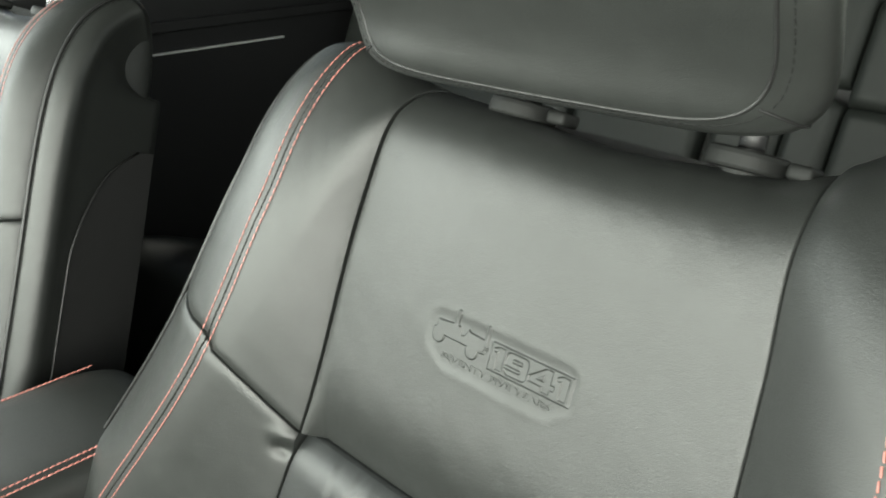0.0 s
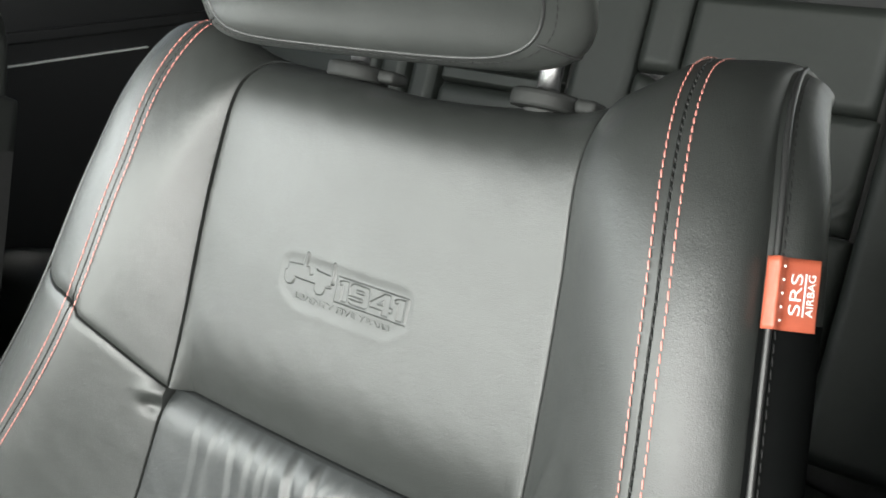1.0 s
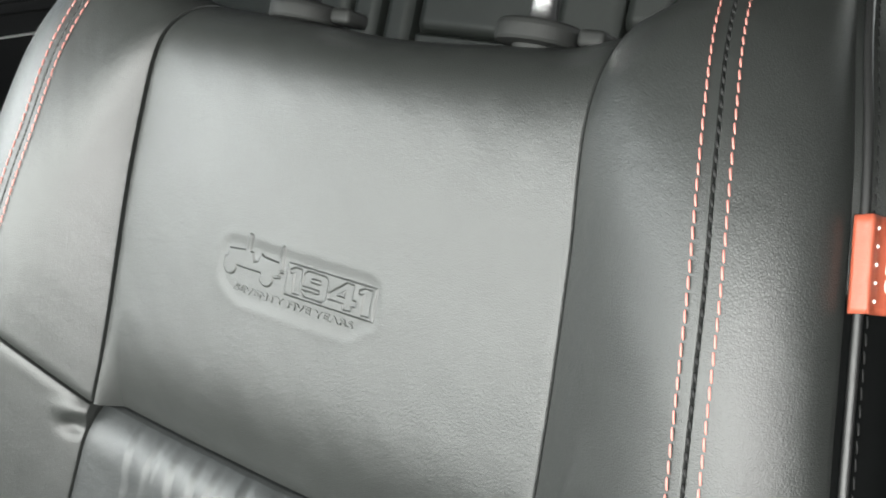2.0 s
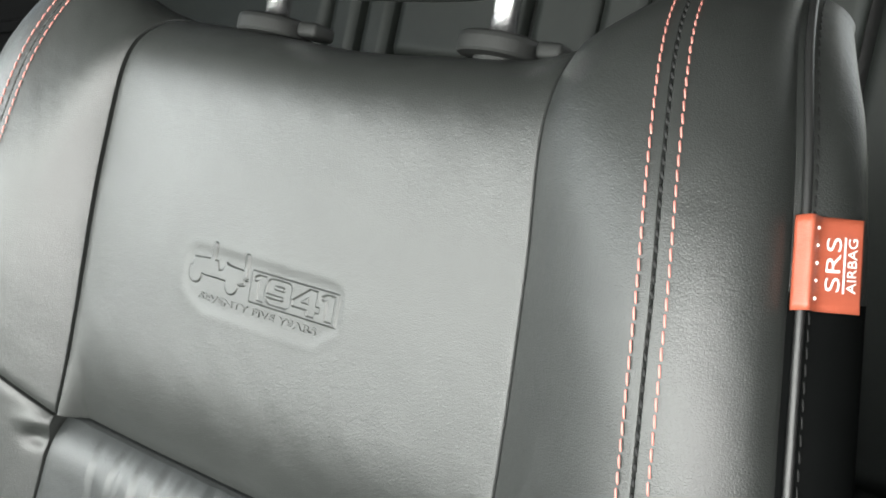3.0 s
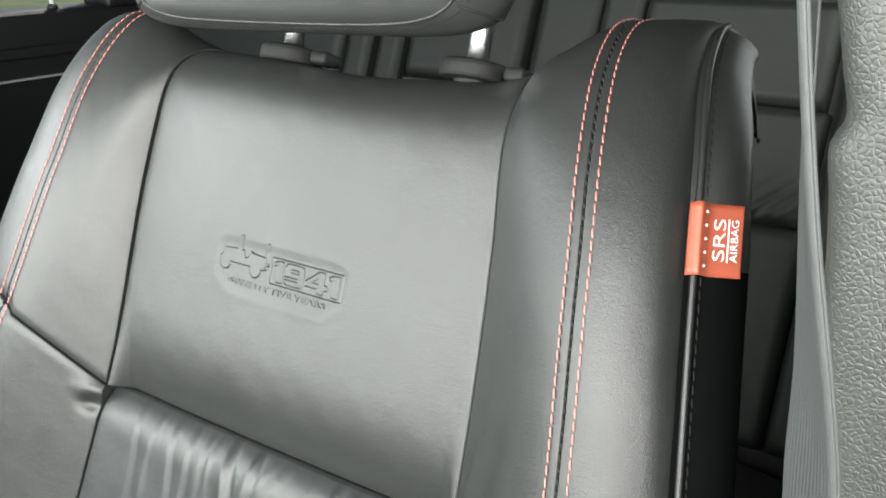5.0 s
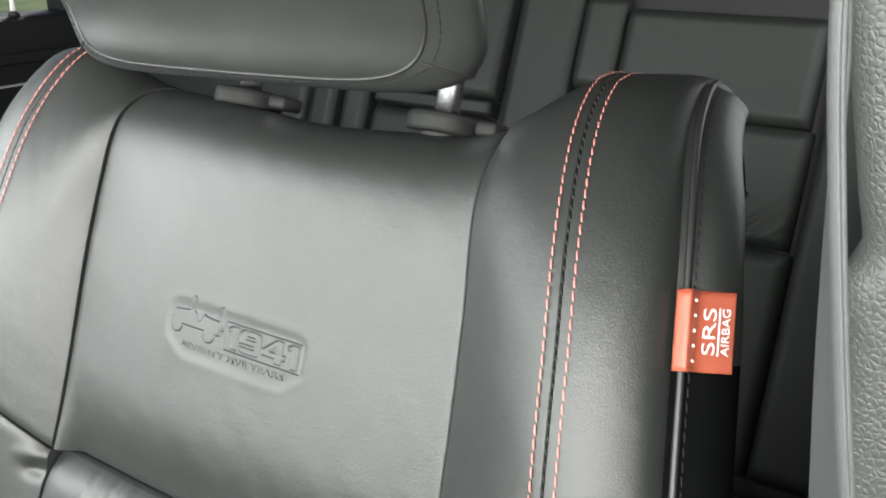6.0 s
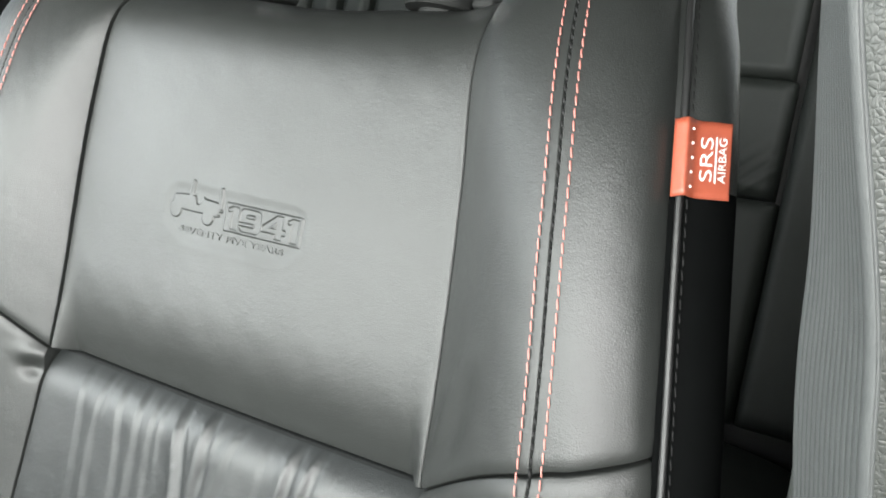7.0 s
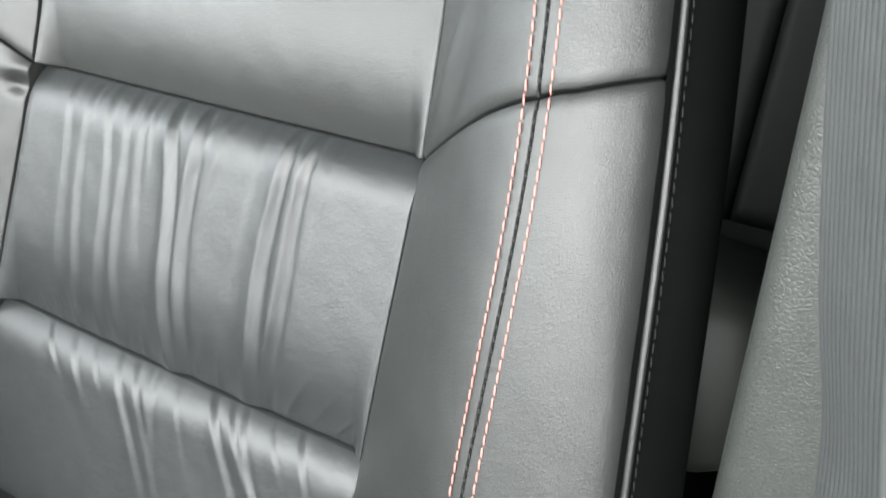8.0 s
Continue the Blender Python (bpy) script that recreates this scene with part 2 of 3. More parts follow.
def panel(c0, c1, lo, hi, edges, n, k, extra=None, side=1, across=None, upward=None):
    """A padded panel of the cover. edges: (dip, reach, cut) at its low c, high c, low h and high h seams."""
    cols = []
    b = spread(k) if upward is None else upward
    k = len(b) - 1
    for a in spread(n) if across is None else across:
        a = float(a)
        c = lerp(c0, c1, a)
        h0, h1 = lo(c), hi(c)
        h = lerp(h0, h1, b)
        p = over(c, h)
        width = np.abs(over(c1, h)[:, 0] - over(c0, h)[:, 0]) * 1.1
        dip = np.zeros(k + 1)
        for (depth, reach, cut), d in zip(edges, (a * width, (1 - a) * width, b * (h1 - h0), (1 - b) * (h1 - h0))):
            held = smooth(np.minimum(a, 1 - a) * width / 0.014) if reach > 0.04 else 1.0
            dip += depth * held * np.maximum(0, 1 - d / (1.3 * reach)) ** 2.6 + cut * np.maximum(0, 1 - d / 0.0009)
        if extra:
            dip -= extra(p[:, 0], h, a, b)
        dip += 0.00010 * np.sin(p[:, 0] * 71 + h * 23) * np.sin(h * 83 - p[:, 0] * 31 + 1.0) + 0.00007 * np.sin(p[:, 0] * 190 + 60 * h) * np.sin(h * 150 + 2.0)
        nr = normals(c, h)
        p = p - nr * dip[:, None]
        cols.append(np.vstack([p[:1] - nr[:1] * 0.010, p, p[-1:] - nr[-1:] * 0.010]))
        if a in (0.0, 1.0):
            cols.insert(len(cols) - (a < 0.5), cols[-1] - np.vstack([nr[:1], nr, nr[-1:]]) * 0.010)
    P = np.array(cols)
    P[..., 0] *= side
    if across is None:
        return sheet(P, False, side < 0)
    inside = (np.abs(P[..., 0] - PLAQUE[0]) < 0.060) & (np.abs(P[..., 1] - PLAQUE[1] - 0.002) < 0.024)
    return sheet(P, False, side < 0, ~inside), sheet(P, False, side < 0, inside)


def stitches(points, norms, length, gap, radius):
    """A row of single stitches along points."""
    bm = bmesh.new()
    run = np.r_[0, np.cumsum(np.linalg.norm(np.diff(points, axis=0), axis=1))]

    def place(s):
        return Vector([np.interp(s, run, points[:, i]) for i in range(3)])
    s = 0.0
    while s + length < run[-1]:
        nrm = Vector(norms[min(len(norms) - 1, int(np.searchsorted(run, s)))])
        p0, p1 = place(s), place(s + length)
        t = (p1 - p0).normalized()
        o = nrm.cross(t).normalized()
        rings = []
        for f, lift, r in ((0.0, -0.5, 0.6), (0.12, 0.2, 0.95), (0.5, 0.4, 1.0), (0.88, 0.2, 0.95), (1.0, -0.5, 0.6)):
            c = p0.lerp(p1, f) + nrm * lift * radius + o * radius * 0.9 * (f - 0.5)
            rings.append([bm.verts.new(c + r * radius * (math.cos(a) * o + math.sin(a) * nrm)) for a in (math.pi * 2 * k / 6 for k in range(6))])
        for r, q in zip(rings[:-1], rings[1:]):
            for k in range(6):
                bm.faces.new((r[k], r[(k + 1) % 6], q[(k + 1) % 6], q[k]))
        s += length + gap
    return bm


def rail_line(c, lo, hi, n, shift=0.0, lift=0.0, side=1):
    """Points and normals along the rail c, shifted across and lifted off it."""
    h = np.linspace(lo, hi, n + 1)
    nr = normals(c, h)
    up = over(c, h + 0.002) - over(c, h - 0.002)
    up /= np.linalg.norm(up, axis=1, keepdims=True)
    p = over(c, h) + np.cross(up, nr) * shift + nr * lift
    return p * (side, 1, 1), nr * (side, 1, 1)


def flank(sgn, h, d):
    """Points of the seat's side: d back from the piping."""
    p = over(3 * sgn, h)
    r = d / np.maximum(0.012, p[..., 2] + 0.15)
    top = smooth((p[..., 1] + 0.03) / 0.10)
    swell = 0.0215 + 0.004 * smooth((p[..., 1] + 0.012) / 0.05)
    o = swell * (1 - np.exp(-d / 0.0075)) - 0.075 * np.maximum(0, r - 0.08) * smooth((r - 0.08) / 0.12) - 0.003 * np.maximum(0, 1 - d / 0.004)
    return p + np.stack([sgn * (o - 0.034 * top * r), -top * (0.090 * r + 0.030 * r * r), -d], -1)


def side_top(c):
    us, swell, v0, rv, rw = rail(c)
    return v0 + (rv + rw) / 2 * 1.28


def side_cover(sgn, lo, hi, n, k, side=1, depth=1.0):
    """The seat's side: it leaves the piping, swells outwards and runs back."""
    h = np.linspace(lo, hi, k + 1)
    deep = np.maximum(0.012, over(3 * sgn, h)[:, 2] + 0.15) 
    turn = np.clip((h - side_top(3 * sgn) + 0.055) / 0.055, 0, 1)
    deep = depth * deep * (0.5 + 0.5 * np.sqrt(1 - turn * turn))
    P = [flank(sgn, h, deep * (i / n) ** 1.6) for i in range(n + 1)]
    P += [P[-1] * (0.9, 1, 1) - (0, 0.004, 0.006), P[-1] * (0.4, 1, 1) - (0, 0.01, 0.008)]
    P = np.array(P)
    P[..., 0] *= side
    return sheet(P, False, sgn * side < 0)


# folds that hang from a gathered seam: place, width, height, length, lean
FOLDS = ((-0.112, 0.0042, 0.00049, 0.16, 0.04), (-0.0935, 0.0036, 0.00072, 0.22, 0.0), (-0.083, 0.0026, 0.00039, 0.05, -0.1), (-0.0748, 0.0038, 0.00083, 0.26, 0.03),
         (-0.0605, 0.0034, 0.00083, 0.26, 0.03), (-0.047, 0.0030, 0.00072, 0.09, 0.05), (-0.037, 0.0026, 0.00049, 0.05, 0.0), (-0.0263, 0.0038, 0.00265, 0.34, 0.10),
         (-0.007, 0.0036, 0.00245, 0.30, 0.01), (0.0091, 0.0026, 0.00066, 0.05, -0.34), (0.0205, 0.0032, 0.00099, 0.08, -0.31), (0.0364, 0.0032, 0.00055, 0.10, -0.09),
         (0.0535, 0.0038, 0.00265, 0.30, -0.05), (0.0693, 0.0036, 0.00245, 0.28, -0.09), (0.0844, 0.0030, 0.00049, 0.05, -0.24))
LOW_FOLDS = ((-0.118, 0.0034, 0.00072, 0.03, 0.8), (-0.096, 0.0040, 0.00066, 0.04, 0.7), (-0.074, 0.0030, 0.00048, 0.03, 0.7), (-0.0506, 0.0036, 0.00096, 0.10, 0.45),
             (-0.0386, 0.0030, 0.00072, 0.08, 0.5), (-0.027, 0.0026, 0.00054, 0.04, 0.4), (-0.0159, 0.0030, 0.00084, 0.05, 0.11), (-0.001, 0.0030, 0.00048, 0.05, 0.3),
             (0.0212, 0.0036, 0.00108, 0.09, 0.6), (0.0357, 0.0032, 0.00096, 0.07, 0.7), (0.0481, 0.0030, 0.00108, 0.08, 0.4), (0.066, 0.0028, 0.00054, 0.03, 0.5), (0.0835, 0.0030, 0.00072, 0.04, 0.5))
# short puckers that rise from the lower seam: place and lean
PUCKERS = ((-0.120, -0.25), (-0.108, -0.15), (-0.091, -0.10), (-0.072, 0.0), (-0.050, 0.05), (-0.031, 0.05), (-0.014, 0.1), (0.008, 0.15), (0.026, 0.12), (0.043, 0.2), (0.058, 0.3), (0.073, 0.5), (0.088, 0.7), (0.103, 0.9))


def folds(top, rows, foot=None):
    """Upright folds below a gathered seam, and puckers above the seam at the foot."""
    def f(x, h, a, b):
        d = top - h
        s = 0 * d
        for n, (u, wd, amp, ln, lean) in enumerate(rows):
            q = (x - u - lean * d - 0.0016 * np.sin(d * 45 + 1.7 * n)) / (wd * (1 + d * 5))
            crease = np.exp(-np.abs(q * np.where(q > 0, 2.4, 0.62)) ** 1.3) - 0.45 * np.exp(-(((q - 1.2) / 0.55) ** 2))
            s = s + amp * crease * (1 - smooth((d - ln * 0.3) / ln)) * (0.35 + 0.65 * smooth(d / (0.010 + 0.004 * (n % 4))))
        if foot is not None:
            e = h - foot
            for n, (u, lean) in enumerate(PUCKERS):
                q = (x - u - lean * e) / (0.0024 * (1 + 18 * e))
                s = s + (0.0006 + 0.0004 * (n % 3)) * np.exp(-np.abs(q * np.where(q > 0, 1.9, 0.8)) ** 1.4) * (1 - smooth((e - 0.006) / 0.034)) * smooth(e / 0.006)
        return s * smooth(min(a, 1 - a) / 0.05)
    return f


def dent(x, h, a, b):
    """A small dent and some slack in the inner bolster."""
    return -0.0035 * np.exp(-(((x + 0.153) / 0.006) ** 2) - ((h + 0.2165) / 0.005) ** 2) + 0.0018 * np.exp(-(((x + 0.153) / 0.009) ** 2) - ((h + 0.206) / 0.005) ** 2)


def slack(x, h, a, b):
    """Slack folds where the inner bolster meets the cross seam."""
    return 0.0014 * np.exp(-(((x - 0.142 - 0.25 * (h + 0.165)) / 0.004) ** 2) - ((h + 0.155) / 0.025) ** 2) - 0.0010 * np.exp(-(((x - 0.154 - 0.3 * (h + 0.165)) / 0.005) ** 2) - ((h + 0.160) / 0.022) ** 2)


# the embossed plaque on the insert: centre and half size
PLAQUE = (-0.0096, -0.0970, 0.0494, 0.0148)


def soft_max(p, q, k=0.003):
    g = np.maximum(k - np.abs(p - q), 0) / k
    return np.maximum(p, q) + g * g * k / 4


def plaque(x, h, a, b):
    """How far the cover is pressed in at the plaque (negative)."""
    dx, dy = x - PLAQUE[0], h - PLAQUE[1]
    qx, qy = np.abs(dx) - PLAQUE[2] + 0.008, np.abs(dy) - PLAQUE[3] + 0.008
    d = np.hypot(np.maximum(qx, 0), np.maximum(qy, 0)) + np.minimum(np.maximum(qx, qy), 0) - 0.008
    d = soft_max(d, 0.578 * (np.abs(dx) - 0.0489) + 0.816 * (-dy - 0.0058))
    return -0.00050 * (1 - smooth((d + 0.0030) / 0.0060)) + 0.0001 * np.exp(-(((d - 0.0036) / 0.0026) ** 2))


def rounded(x, y, x0, x1, y0, y1, r=0.0006):
    """Distance to a rectangle with rounded corners, negative inside."""
    qx, qy = np.abs(x - (x0 + x1) / 2) - (x1 - x0) / 2 + r, np.abs(y - (y0 + y1) / 2) - (y1 - y0) / 2 + r
    return np.hypot(np.maximum(qx, 0), np.maximum(qy, 0)) + np.minimum(np.maximum(qx, qy), 0) - r


def bar(x, y, x0, y0, x1, y1, r):
    """Distance to a straight stroke of half width r."""
    t = np.clip(((x - x0) * (x1 - x0) + (y - y0) * (y1 - y0)) / ((x1 - x0) ** 2 + (y1 - y0) ** 2), 0, 1)
    return np.hypot(x - x0 - t * (x1 - x0), y - y0 - t * (y1 - y0)) - r


def outline(x, y, pts):
    """Distance to a closed outline, negative inside."""
    d, inside = np.full_like(x, 9.0), np.zeros_like(x, bool)
    for (x0, y0), (x1, y1) in zip(pts, pts[1:] + pts[:1]):
        d = np.minimum(d, bar(x, y, x0, y0, x1, y1, 0.0))
        inside ^= ((y0 > y) != (y1 > y)) & (x < (x1 - x0) * (y - y0) / (y1 - y0 + 1e-12) + x0)
    return np.where(inside, -d, d)


VEHICLE = [(-38.6, 1.4), (-27.7, 0.3), (-22.9, 0.6), (-21.2, 4.9), (-19.0, 4.3), (-17.2, 0.0), (-15.0, 1.1), (-4.6, 1.7), (-4.2, 7.6), (-8.0, 9.0), (-18.0, 8.9), (-28.0, 9.0), (-40.6, 8.6), (-41.0, 6.4), (-38.8, 5.2)]


def raised_work(x, h):
    """The raised vehicle and the raised frame with the sunk year, in millimetres from the frame's corner."""
    X, Y = (x + 0.0148) * 964, (-0.0860 - h) * 964
    vehicle = functools.reduce(np.minimum, (
        outline(X, Y, VEHICLE), bar(X, Y, -36.5, 9.6, -36.4, 9.7, 4.2), bar(X, Y, -12.2, 10.4, -12.1, 10.5, 4.1),
        bar(X, Y, -26.4, 1.0, -25.2, -6.6, 1.5), bar(X, Y, -4.2, 4.0, -4.0, -5.4, 1.3), bar(X, Y, -6.0, 6.3, -2.6, 5.6, 0.5), bar(X, Y, -7.5, 9.0, -4.4, 8.4, 0.5)))
    frame_d = rounded(X, Y, 0.0, 51.5, 0.0, 15.1, 0.5)
    one = np.minimum(rounded(X, Y, 4.6, 9.0, 1.5, 13.6), bar(X, Y, 2.9, 3.6, 5.2, 2.5, 1.1))
    nine = np.maximum(np.maximum(rounded(X, Y, 10.2, 24.6, 1.4, 13.6, 3.0), -rounded(X, Y, 14.4, 20.4, 4.3, 6.1, 0.9)), -rounded(X, Y, 9.0, 20.2, 8.8, 10.6, 0.8))
    four = functools.reduce(np.minimum, (rounded(X, Y, 34.6, 39.0, 1.4, 13.6), rounded(X, Y, 25.6, 41.4, 8.2, 11.0), bar(X, Y, 27.0, 8.9, 35.4, 2.6, 1.35)))
    last = np.minimum(rounded(X, Y, 44.8, 49.2, 1.5, 13.6), bar(X, Y, 43.0, 3.6, 45.2, 2.5, 1.1))
    year = functools.reduce(np.minimum, (one, nine, four, last))
    edge = lambda d: 1 - smooth((d + 0.42) / 0.84)
    return 0.00075 * edge(vehicle) + 0.0006 * edge(frame_d) - 0.0006 * edge(year)


def insert_swell(x, h, a, b):
    """The insert's plaque and its raised work, with fine creases in the hide about it."""
    near_by = (np.abs(x - PLAQUE[0]) < 0.062) & (np.abs(h - PLAQUE[1]) < 0.030)
    return plaque(x, h, a, b) + np.where(near_by, raised_work(x, h), 0.0)


def emblem(plate):
    """The line of raised words along the foot of the plaque."""
    ob = lettering("SEVENTY FIVE YEARS", 0.0762, 0.0036, 0.0007, (-0.0097, -0.1060, 0.00325), (1, 0, 0), (0, 1, 0), (0, 0, 1), LEATHER, plate, "embossed_line", "raised embossed words", 0.01)
    for v in ob.data.vertices:
        v.co.z -= 0.0036 * ((v.co.x + 0.009) / 0.13) ** 2


def airbag_tag(root):
    """The tag folded round the outer piping, with its print and its stitch dots."""
    p1, _ = rail_line(3, height_at(3, -0.0452), height_at(3, -0.0148), 6)
    lo, hi = Vector(p1[0]), Vector(p1[-1])
    ax = (hi - lo).normalized()
    run = Vector((0.0191, 0.0024, -0.0140)).normalized()
    up = run.cross(ax).normalized()
    up = up if up.z > 0 else -up

    def at(a, b):
        base = lo.lerp(hi, b)
        d = lerp(-0.0035, 0.0203, a)
        rise = 0.0040 * math.exp(-((d / 0.0038) ** 2)) + 0.0026 * float(smooth((d + 0.0045) / 0.005))
        return base + run * d + up * rise
    tag = part("airbag_tag", grid(at, 40, 12), TAG_RED, root, "orange red airbag tag sewn into the piping")
    tag.modifiers.new("thick", "SOLIDIFY").thickness = 0.0006
    mid = lo.lerp(hi, 0.5) + up * 0.0033
    lettering("SRS", 0.0178, 0.0050, 0.0003, mid + run * 0.0098, ax, -run, up, WHITE_PRINT, tag, "tag_word", "white printed word", -0.026)
    lettering("AIRBAG", 0.0180, 0.0031, 0.0003, mid + run * 0.0164, ax, -run, up, WHITE_PRINT, tag, "tag_word", "white printed word", -0.024)
    rot = Matrix((ax, -run, up)).transposed()
    for d, w, h in ((0.0137, 0.0185, 0.0005),):
        bm = box((w, h, 0.0003), (0, 0, 0), 0)
        bmesh.ops.rotate(bm, matrix=rot, verts=bm.verts)
        bmesh.ops.translate(bm, vec=mid + run * d, verts=bm.verts)
        part("tag_rule", bm, WHITE_PRINT, tag, "white printed rule", False)
    for i in range(5):
        bm = bmesh.new()
        bmesh.ops.create_icosphere(bm, subdivisions=2, radius=0.00058)
        bmesh.ops.translate(bm, vec=lo.lerp(hi, 0.13 + 0.185 * i) + run * 0.0033 + up * 0.0047, verts=bm.verts)
        part("tag_stitch", bm, WHITE_PRINT, tag, "white stitch dot")


# depth of the shield's edge, from its foot to its top
SHIELD = (-0.013, -0.012, -0.013, -0.015, -0.023, -0.036, -0.050, -0.066, -0.084)


def front_seat(x, z, side, label, near):
    """A front seat. side: 1 for the driver's, -1 for its mirror image. near: with its fine work."""
    root = thing("front_seat", pose(x, 0, z, 70, 0, 0), label, "car seat", "front seats")
    q = 1.0 if near else 0.4
    flat = lambda v: (lambda c: v)
    N = lambda v: max(8, int(v * q))
    seam = (0.0020, 0.007, 0.004)
    none = (0.0, 1.0, 0.0)
    deep = (0.0008, 0.006, 0.005)
    lip = (0.0004, 0.006, 0.0016)
    crest = top_of if near else side_top
    rims = (deep, deep, (0.015, 0.052, 0.002), none)
    if near:
        cloth, pressed = panel(-1, 1, seam_b, top_of, rims, 0, 0, insert_swell, side, spread(110, (0.26, 0.74, 420)), spread(220, (0.25, 0.46, 210)))
        ins = part("backrest_insert", cloth, LEATHER, root, "smooth black leather insert")
        emblem(part("embossed_plaque", pressed, LEATHER, ins, "sunk plaque with a raised vehicle and a framed year"))
    else:
        part("backrest_insert", panel(-1, 1, seam_b, top_of, rims, N(120), N(160), None, side), LEATHER, root)
    part("lower_insert", panel(-1, 1, flat(SEAM_LOW), seam_b, (deep, deep, (0.013, 0.055, 0.002), (0.0115, 0.023, 0.002)), N(320), N(150), folds(-0.2015, FOLDS, SEAM_LOW), side), LEATHER_SOFT, root, "gathered black leather with upright folds")
    part("lumbar_insert", panel(-1, 1, flat(BOTTOM), flat(SEAM_LOW), (deep, deep, none, (0.0115, 0.022, 0.002)), N(320), N(150), folds(SEAM_LOW, LOW_FOLDS), side), LEATHER_SOFT, root, "gathered black leather with upright folds")
    for s in (1, -1):
        for lo, hi, up in ((seam_b, crest, True), (flat(BOTTOM), seam_b, False)):
            el, eh = (seam, none) if up else (none, seam)
            for c0, c1, e0, e1, name in ((1, 2, (0.0004, 0.005, 0.005), lip, "inner_bolster"), (2, 3, lip, (0.0028, 0.010, 0.004), "outer_bolster")):
                if s < 0:
                    c0, c1, e0, e1 = -c1, -c0, e1, e0
                fx = None
                if near and name == "inner_bolster":
                    fx = dent if (s < 0 and not up) else slack if (s > 0 and up) else None
                part(name, panel(c0, c1, lo, hi, (e0, e1, el, eh), N(90), N(200), fx, side), LEATHER, root)
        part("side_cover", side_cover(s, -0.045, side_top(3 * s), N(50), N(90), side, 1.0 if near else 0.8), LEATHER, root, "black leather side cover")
        # on the near seat the shade below the tag is held in this part's colour
        part("lower_side_cover", side_cover(s, BOTTOM, -0.045, N(50), N(90), side, 1.0 if near else 0.8), SHADED_SIDE if near else LEATHER, root, "black side cover with shade put into its colour" if near else "")
        ps, ns = rail_line(3 * s, BOTTOM, side_top(3 * s), N(200), 0.001 * s, 0.0006, side)
        part("piping", tube([Vector(p) for p in ps], 0.0016, 10), PIPING, root, "glossy black leather piping")
        h = np.linspace(BOTTOM, side_top(3 * s), N(200))
        fl = flank(s, h, np.full_like(h, 0.0020)) * (side, 1, 1)
        part("edge_stitching", stitches(fl + np.array((side * s * 0.0003, 0, 0.0003)), np.tile(Vector((side * s * 0.5, 0, 0.85)).normalized(), (len(h), 1)), 0.0040, 0.0016, 0.00036), BLACK_THREAD, root, "row of black stitches beside the piping")
        hi = top_of(2 * s) - 0.03 if near else side_top(2 * s) - 0.03
        for d in (-1, 1):
            part("topstitching", stitches(*rail_line(2 * s, BOTTOM, hi, N(220), 0.0052 * d, 0.0, side), 0.0043, 0.0011, 0.00042), RED_THREAD, root, "row of red topstitching")
        part("seam_stitching", stitches(*rail_line(2 * s, BOTTOM, hi, N(220), 0.0, -0.0010, side), 0.0032, 0.0019, 0.0007), BLACK_THREAD, root, "row of black seam stitches")
    # back shell
    cs = np.linspace(-3, 3, 25)
    hb = np.linspace(BOTTOM, 0.035, 20)
    P = np.array([np.stack([side * along(hb, HEIGHTS, rail(float(c))[0]) * 0.78, hb + 0.002, (-0.128 if near else -0.085) - 0.02 * (1 - (c / 3) ** 2) + 0 * hb], -1) for c in cs])
    part("back_panel", sheet(P, False, side > 0), BLACK_PLASTIC, root)
    part("cushion", cushion((0.50, 0.17, 0.50), (0, -0.56, 0.21), 5.0), LEATHER, root)
    part("seat_base", box((0.42, 0.14, 0.42), (0, -0.69, 0.14), 0.02), BLACK_PLASTIC, root)

    # headrest
    lift = 0.0 if near else 0.075

    def pad(zn, a, grow=0.0):
        """A point of the headrest: zn from its back (-1) to its front (1), a round it."""
        f = lambda v, k: math.copysign(abs(v) ** k, v)
        rx, ry = max(0.0, 1 - abs(zn) ** 3.2) ** (1 / 3.2), max(0.0, 1 - abs(zn) ** 6) ** (1 / 6)
        x, y = f(math.cos(2 * math.pi * a), 2 / 7) * rx, f(math.sin(2 * math.pi * a), 2 / 7) * ry
        w = -0.017 + 0.060 * zn + 0.0096 * x * x * float(smooth(zn))
        low = (1 - y) / 2
        v = 0.1366 + (0.0950 + grow) * y + 0.046 * low * float(smooth((0.024 - w) / 0.085)) - 0.0025 * low * float(smooth((w - 0.009) / 0.03)) * (1 - x * x)
        u = -0.0146 + (0.1496 + grow) * x * (1 - 0.22 * float(smooth((0.034 - w) / 0.07)))
        v += 0.0346 * (u + 0.0146)
        return Vector((side * u, v + lift, w + 0.78 * (v - 0.049) * float(smooth((v - 0.039) / 0.06))))
    zs = lambda b: math.copysign(1 - (1 - abs(2 * b - 1)) ** 2.4, 2 * b - 1)
    head = part("headrest", grid(lambda a, b: pad(zs(b), a), N(200), N(100), True, side < 0), LEATHER, root, "padded black leather headrest")
    rim = [pad(0.80, i / N(240)) for i in range(N(240) + 1)]
    part("headrest_piping", tube(rim, 0.0009, 8), PIPING, head, "black leather piping round the headrest front")
    row = np.array([pad(0.755, i / N(300), 0.0002) for i in range(N(300) + 1)])
    out = row - np.array((side * -0.0146, 0.1366, -0.02))
    part("headrest_stitching", stitches(row, out / np.linalg.norm(out, axis=1, keepdims=True), 0.0034, 0.0010, 0.0003), BLACK_THREAD, head, "row of black stitches")
